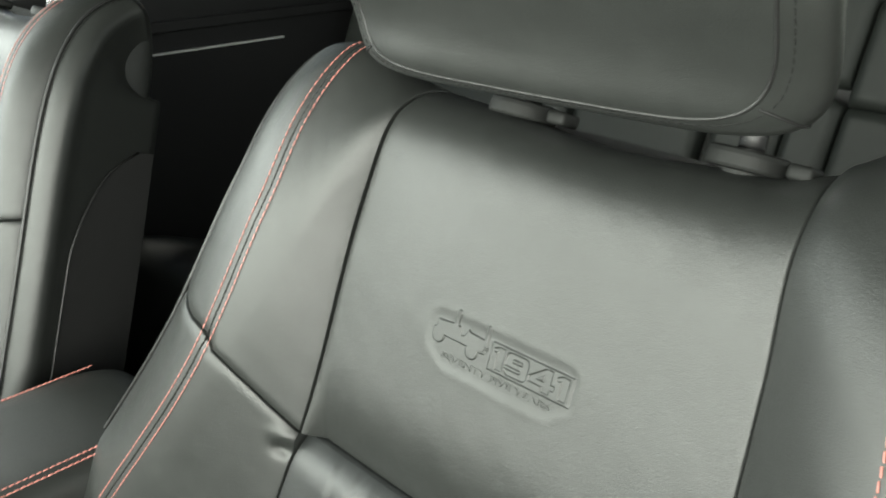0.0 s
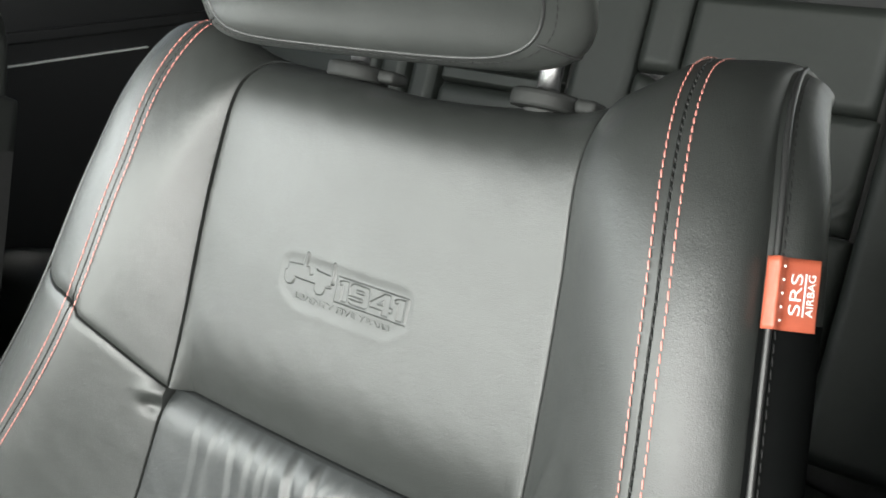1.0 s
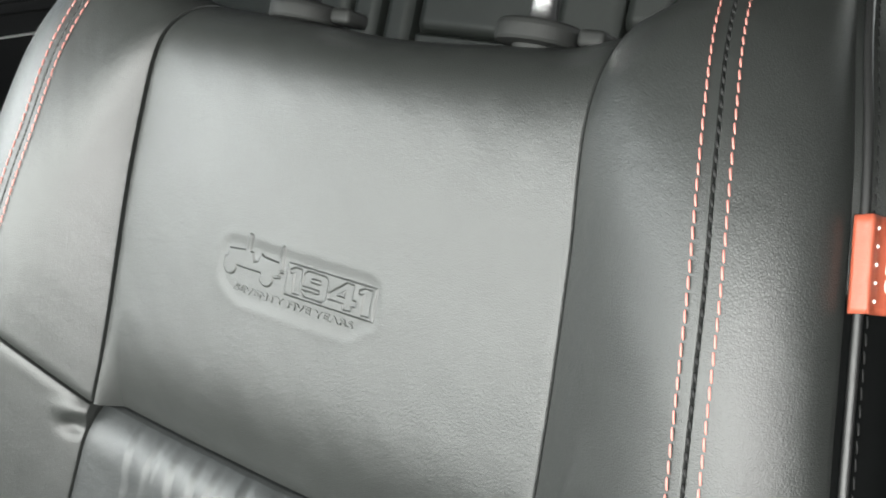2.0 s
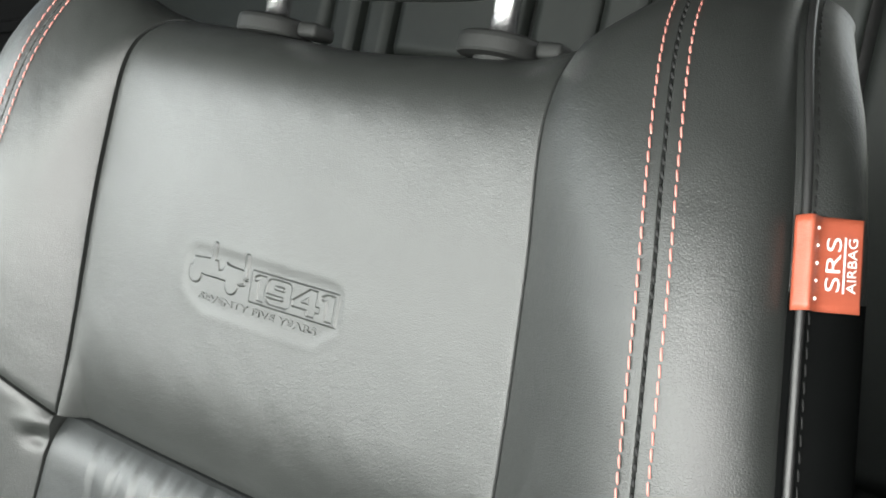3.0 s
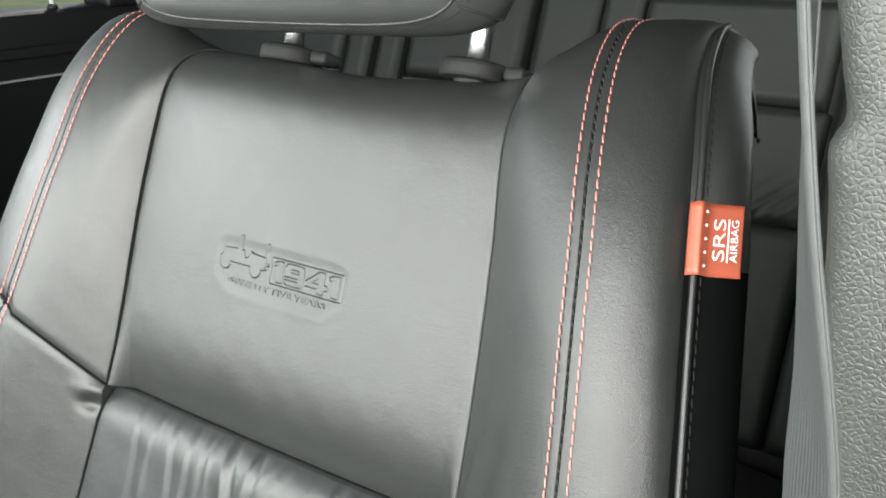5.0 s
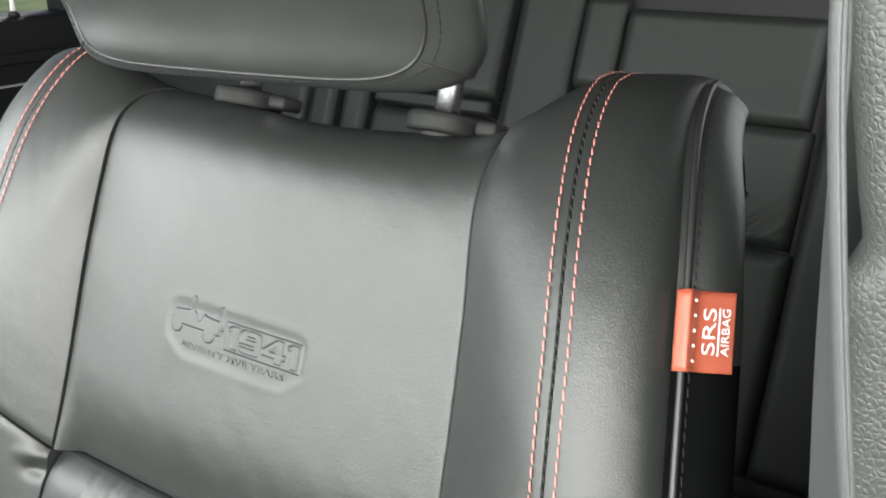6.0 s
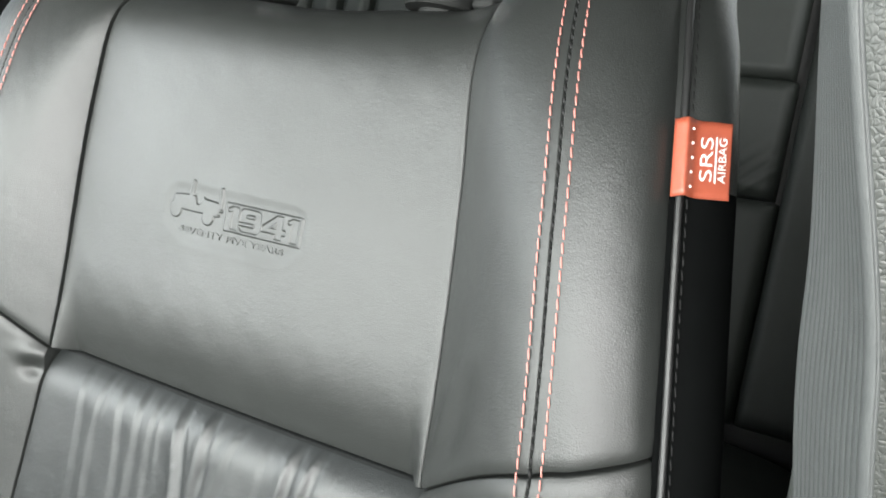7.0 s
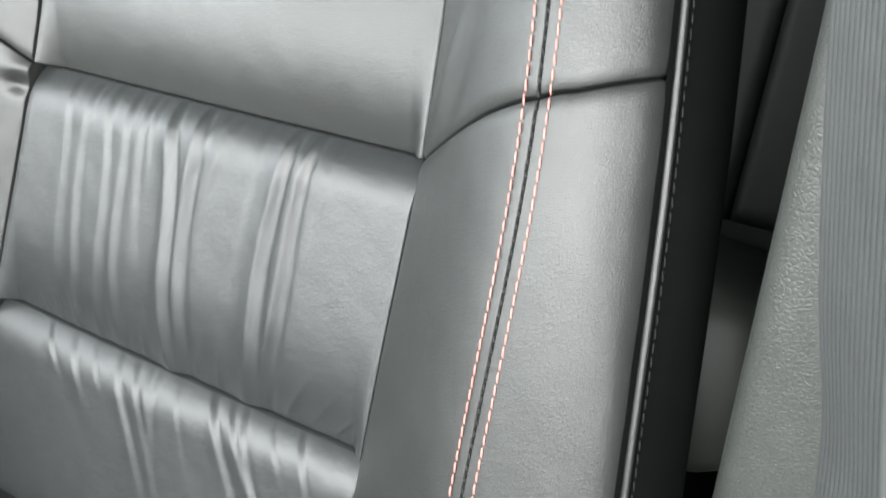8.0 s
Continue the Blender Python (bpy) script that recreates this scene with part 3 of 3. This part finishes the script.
    for e in (1, -1):
        lo = [pad(zn, 0.5 - e * 0.5 + e * -0.118 if e > 0 else 0.5 + 0.118, 0.0002) for zn in np.linspace(0.78, -0.5, 30)]
        part("headrest_seam", tube(lo, 0.0008, 6), BLACK_THREAD, head)
    for px in (-0.0662, 0.0725) if near else (-0.0705, 0.0830):
        sx, sy = side * px, 0.0120 + 0.012 * (px + 0.07)
        bm = bmesh.new()
        bmesh.ops.create_cone(bm, segments=28, radius1=0.0067, radius2=0.0067, depth=0.12, cap_ends=True)
        bmesh.ops.rotate(bm, matrix=Matrix.Rotation(math.pi / 2, 3, "X"), verts=bm.verts)
        bmesh.ops.translate(bm, vec=(0, 0.045, 0), verts=bm.verts)
        bmesh.ops.rotate(bm, matrix=Matrix.Rotation(math.radians(3), 3, "X"), verts=bm.verts)
        bmesh.ops.translate(bm, vec=(sx, 0.035, -0.038), verts=bm.verts)
        part("headrest_post", bm, CHROME, head, "polished chrome headrest post")
        ring = [(0.006, 0.0215), (0.0068, 0.0305), (0.0085, 0.0317), (0.0185, 0.0311), (0.0200, 0.0300), (0.0205, 0.0280), (0.0206, 0.0225), (0.0198, 0.0212), (0.0120, 0.0205), (0.0118, 0.0060)]
        prof = np.array([[(sx + r * math.cos(t), v + sy, -0.038 + r * math.sin(t)) for r, v in ring] for t in np.linspace(0, 2 * math.pi, 72, endpoint=False)])
        sleeve = part("post_sleeve", sheet(prof, True, True), SLEEVE, root, "dark grey plastic headrest sleeve", False)
        part("release_button", box((0.013, 0.008, 0.018), (sx + 0.0282, 0.0262 + sy, -0.038), 0.0025), SLEEVE, sleeve)
    if near:
        airbag_tag(root)
    else:
        part("bolster_back", cushion((0.12, 0.50, 0.100), (0.145, -0.169, -0.060), 4.0), LEATHER, root)
        # plastic shield on the inner side, with its edge
        v = np.linspace(-0.42, -0.074, 50)
        e = along(v, (-0.42, -0.30, -0.19, -0.167, -0.141, -0.115, -0.096, -0.085, -0.076), SHIELD)
        w3 = over(3, v)[:, 2]
        back = np.maximum(w3 - e + 0.002, 0.112 + w3)
        P = np.array([flank(1, v, lerp(w3 - e, back, t)) * (side, 1, 1) + np.array((side * 0.003, 0, 0)) for t in np.linspace(0, 1, 10)])
        shield = part("side_shield", sheet(P, False, side > 0), BLACK_PLASTIC, root, "black plastic side shield")
        part("shield_edge", tube([Vector(p) for p in P[0]], 0.0013, 8), PIPING, shield, "glossy edge of the side shield")
    return root


driver = front_seat(0.0, 1.30, 1, "black leather driver's seat with red topstitching", True)
passenger = front_seat(-0.782, 1.276, 1, "black leather passenger seat with red topstitching", False)
# ---- rear bench: x across, z up along its backrest, front to -y ----
bench = thing("rear_bench", pose(0, 0.80, 1.2, -22, 0, 0), "black leather rear bench with stitched panels", "car seat")


def padded(x0, x1, h0, h1, proud=0.012, reach=0.02, extra=None, slant=0.0, n=60):
    """A flat padded panel with rounded edges and a turned-in rim. slant: how far its top edge drops towards x1."""
    a = np.r_[0, np.linspace(0, 1, n + 1), 1][:, None]
    b = np.r_[0, np.linspace(0, 1, n + 1), 1][None, :]
    x = lerp(x0, x1, a) + 0 * b
    z = h0 + (h1 - h0 - slant * a) * b
    dip = 0 * x
    for d in (x - x0, x1 - x, z - h0, h1 - slant * a - z):
        dip = dip + proud * np.maximum(0, 1 - d / reach) ** 2
    y = np.minimum(dip, 0.03)
    if extra:
        y = y - extra(x, z)
    y[0], y[-1], y[:, 0], y[:, -1] = 0.06, 0.06, 0.06, 0.06
    return sheet(np.stack([x, y, z], -1))


def creases(x, z):
    s = 0 * x
    for cx, cz, wd, amp in ((0.06, -0.150, 0.006, 0.004), (0.085, -0.152, 0.005, 0.005), (0.11, -0.150, 0.006, 0.004), (0.13, -0.146, 0.005, 0.003)):
        q = (x - cx - 1.1 * (z - cz)) / wd
        s = s + amp * np.exp(-q * q) * np.exp(-(((z - cz) / 0.035) ** 2))
    return s


for x0, x1, h0, h1, ex, sl in (
    (-0.119, 0.144, -0.014, 0.125, None, 0.0), (-0.118, 0.150, -0.169, -0.016, creases, 0.0), (-0.116, 0.156, -0.46, -0.172, None, 0.0),
    (-0.1845, -0.1235, 0.009, 0.14, None, -0.0), (-0.1845, -0.1225, -0.46, 0.006, None, 0.018),
    (-0.284, -0.188, -0.46, 0.20, None, 0.0), (0.160, 0.33, -0.46, 0.20, None, 0.0),
    (-0.515, -0.301, -0.024, 0.20, None, 0.0), (-0.515, -0.301, -0.052, -0.027, None, 0.0), (-0.515, -0.301, -0.46, -0.055, None, 0.0),
    (-0.578, -0.527, -0.46, 0.20, None, 0.0), (-0.645, -0.592, -0.46, 0.20, None, 0.0), (-1.08, -0.652, -0.46, 0.20, None, 0.0)):
    part("bench_panel", padded(x0, x1, h0, h1, 0.010, 0.016 if x1 - x0 > 0.03 and h1 - h0 > 0.05 else 0.006, ex, sl), LEATHER_REAR, bench)
part("bench_back", box((1.40, 0.10, 0.76), (-0.37, 0.085, -0.13), 0.02), BLACK_PLASTIC, bench)
part("bench_cushion", cushion((1.35, 0.5, 0.2), (-0.38, -0.2, -0.57), 6.0, 20), LEATHER_REAR, bench)

# ---- seat belt and pillar ----
BELT_Z = (-1.62, -1.42, -1.40, -1.35, -1.30, -1.27, -1.24, -1.20, -1.15, -1.10, -0.70)
BELT_L = (0.264, 0.2815, 0.2840, 0.2884, 0.2938, 0.2955, 0.2990, 0.3055, 0.3150, 0.3265, 0.375)
BELT_R = (0.266, 0.2868, 0.2895, 0.2988, 0.3100, 0.3140, 0.3185, 0.3260, 0.3360, 0.3460, 0.390)
belt = thing("seat_belt", pose(0, 0, 0), "dark grey woven seat belt hanging by the pillar", "seat belt")
za = np.linspace(1.60, 0.72, 140)
left = np.stack([along(-za, BELT_Z, BELT_L), np.full_like(za, -0.160), za], -1)
right = np.stack([along(-za, BELT_Z, BELT_R), -0.205 + 0.02 * smooth((za - 1.40) / 0.2), za], -1)
ab = np.linspace(0, 1, 169)[:, None, None]
web = left[None] * (1 - ab) + right[None] * ab + np.array((-0.5, -0.85, 0)) * (0.0011 * np.abs(np.sin(ab * math.pi * 14)))
wob = part("webbing", sheet(web), WEBBING, belt, "dark grey ribbed webbing")
wob.modifiers.new("thick", "SOLIDIFY").thickness = 0.0012
for rim in (left, right):
    part("selvedge", tube([Vector(p) for p in rim], 0.0006, 6), WEBBING, belt)

PILLAR_Z = (0.5, 1.0, 1.2, 1.25, 1.29, 1.31, 1.33, 1.344, 1.352, 1.365, 1.392, 1.42, 1.75)
PILLAR_X = (0.296, 0.294, 0.2935, 0.2925, 0.2905, 0.2890, 0.2868, 0.2848, 0.2880, 0.2852, 0.2790, 0.2730, 0.205)
zp = np.linspace(0.5, 1.75, 420)
ep = along(zp, PILLAR_Z, PILLAR_X)
cols = [np.stack([ep + 0.012, np.full_like(zp, 0.10), zp], -1), np.stack([ep + 0.001, np.full_like(zp, -0.085), zp], -1)]
for a in np.linspace(0, 1, 60):
    th = min(a * 8, 1.0) * math.pi / 2
    far = max(0.0, a - 0.125) / 0.875
    cols.append(np.stack([ep + 0.012 * (1 - math.cos(th)) + 0.11 * far, -0.108 - 0.012 * math.sin(th) - 0.006 * math.sin(far * math.pi) + 0.03 * far + 0 * zp, zp], -1))
pil = part("pillar_trim", sheet(np.array(cols)), PILLAR)
tagged(pil, "grey grained plastic trim on the door pillar", "trim", "", "structure")


# ---- the car's shell ----
def slab(name, lo, hi, mat, label, category="trim", bevel=0.01):
    c = [(a + b) / 2 for a, b in zip(lo, hi)]
    ob = part(name, box([b - a for a, b in zip(lo, hi)], c, bevel), mat, None, "", False)
    return tagged(ob, label, category, "", "structure")


slab("floor", (-1.15, -1.3, 0.45), (0.38, 1.3, 0.5), CARPET, "dark carpet on the car floor", "floor")
# unseen roof; its overhang past the doorway is added to hold back sky light
slab("ceiling", (-1.15, -0.66, 1.745), (0.62, 1.5, 1.785), HEADLINER, "dark cloth headliner over the seats, with an added overhang past the door", "ceiling", 0.01)
slab("wall_rear", (-1.15, 1.35, 0.5), (0.38, 1.40, 1.72), DOOR_PLASTIC, "dark trim behind the rear bench", "wall")
slab("wall_dash", (-1.15, -1.3, 0.5), (0.38, -1.2, 1.15), DOOR_PLASTIC, "dark dashboard in front of the seats", "wall")
slab("door_1", (-1.2, -1.2, 0.5), (-1.12, 1.35, 1.264), DOOR_PLASTIC, "black inner panel of the passenger side door", "door", 0.012)
slab("door_2", (0.33, 0.14, 0.5), (0.40, 1.35, 1.27), DOOR_PLASTIC, "black inner panel of the rear door", "door")
door = part("door_3", box((1.05, 0.08, 0.82), (0.525, 0, 0.86), 0.012), DOOR_PLASTIC, None, "", False)
door.matrix_world = pose(0.44, -1.12, 0, 0, 0, -22)
tagged(door, "black inner panel of the open driver's door", "door", "", "structure")
slab("wall_pillar", (-1.19, 0.68, 1.258), (-1.11, 1.35, 1.72), DOOR_PLASTIC, "black trim on the rear roof pillar", "trim")
slab("wall_pillar_front", (-1.19, -0.02, 1.258), (-1.11, 0.10, 1.72), DOOR_PLASTIC, "black trim on the middle roof pillar", "trim")
slab("trim", (-1.12, 0.20, 1.148), (-1.113, 0.66, 1.1515), BRIGHT_TRIM, "thin bright strip along the door panel", "trim", 0.001)
slab("trim_ledge", (-1.12, -0.2, 1.185), (-1.108, 1.0, 1.205), DOOR_PLASTIC, "black ledge along the door panel", "trim", 0.004)
slab("ground", (-60, -60, -0.1), (60, 60, 0.0), GRASS, "green and brown grass beside the car", "ground", 0)

pin = thing("door_lock_pin", pose(-1.135, 0.581, 1.264), "pale plastic door lock pin on the sill", "lock pin")
bm = bmesh.new()
bmesh.ops.create_cone(bm, segments=20, radius1=0.005, radius2=0.004, depth=0.035, cap_ends=True)
bmesh.ops.translate(bm, vec=(0, 0, 0.0175), verts=bm.verts)
part("pin", bm, WHITE_PRINT, pin)
bm = bmesh.new()
bmesh.ops.create_cone(bm, segments=20, radius1=0.010, radius2=0.007, depth=0.008, cap_ends=True)
bmesh.ops.translate(bm, vec=(0, 0, 0.004), verts=bm.verts)
part("collar", bm, BLACK_PLASTIC, pin)

# ---- console armrest ----
arm = thing("armrest", pose(-0.392, -0.268, 0.98), "black leather console armrest with red stitching", "armrest")
part("armrest_pad", cushion((0.155, 0.46, 0.10), (0, 0, 0), 6.0, 40), LEATHER, arm)
for sx, rows in ((0.060, (-0.004, 0.004)), (-0.060, (0.0,))):
    for d in rows:
        line = np.stack([np.full(60, sx + d), np.linspace(-0.21, 0.20, 60), np.full(60, 0.0485)], -1)
        part("armrest_stitching", stitches(line, np.tile((0.0, 0.0, 1.0), (60, 1)), 0.0046, 0.0005, 0.0007), RED_THREAD, arm, "row of red topstitching")
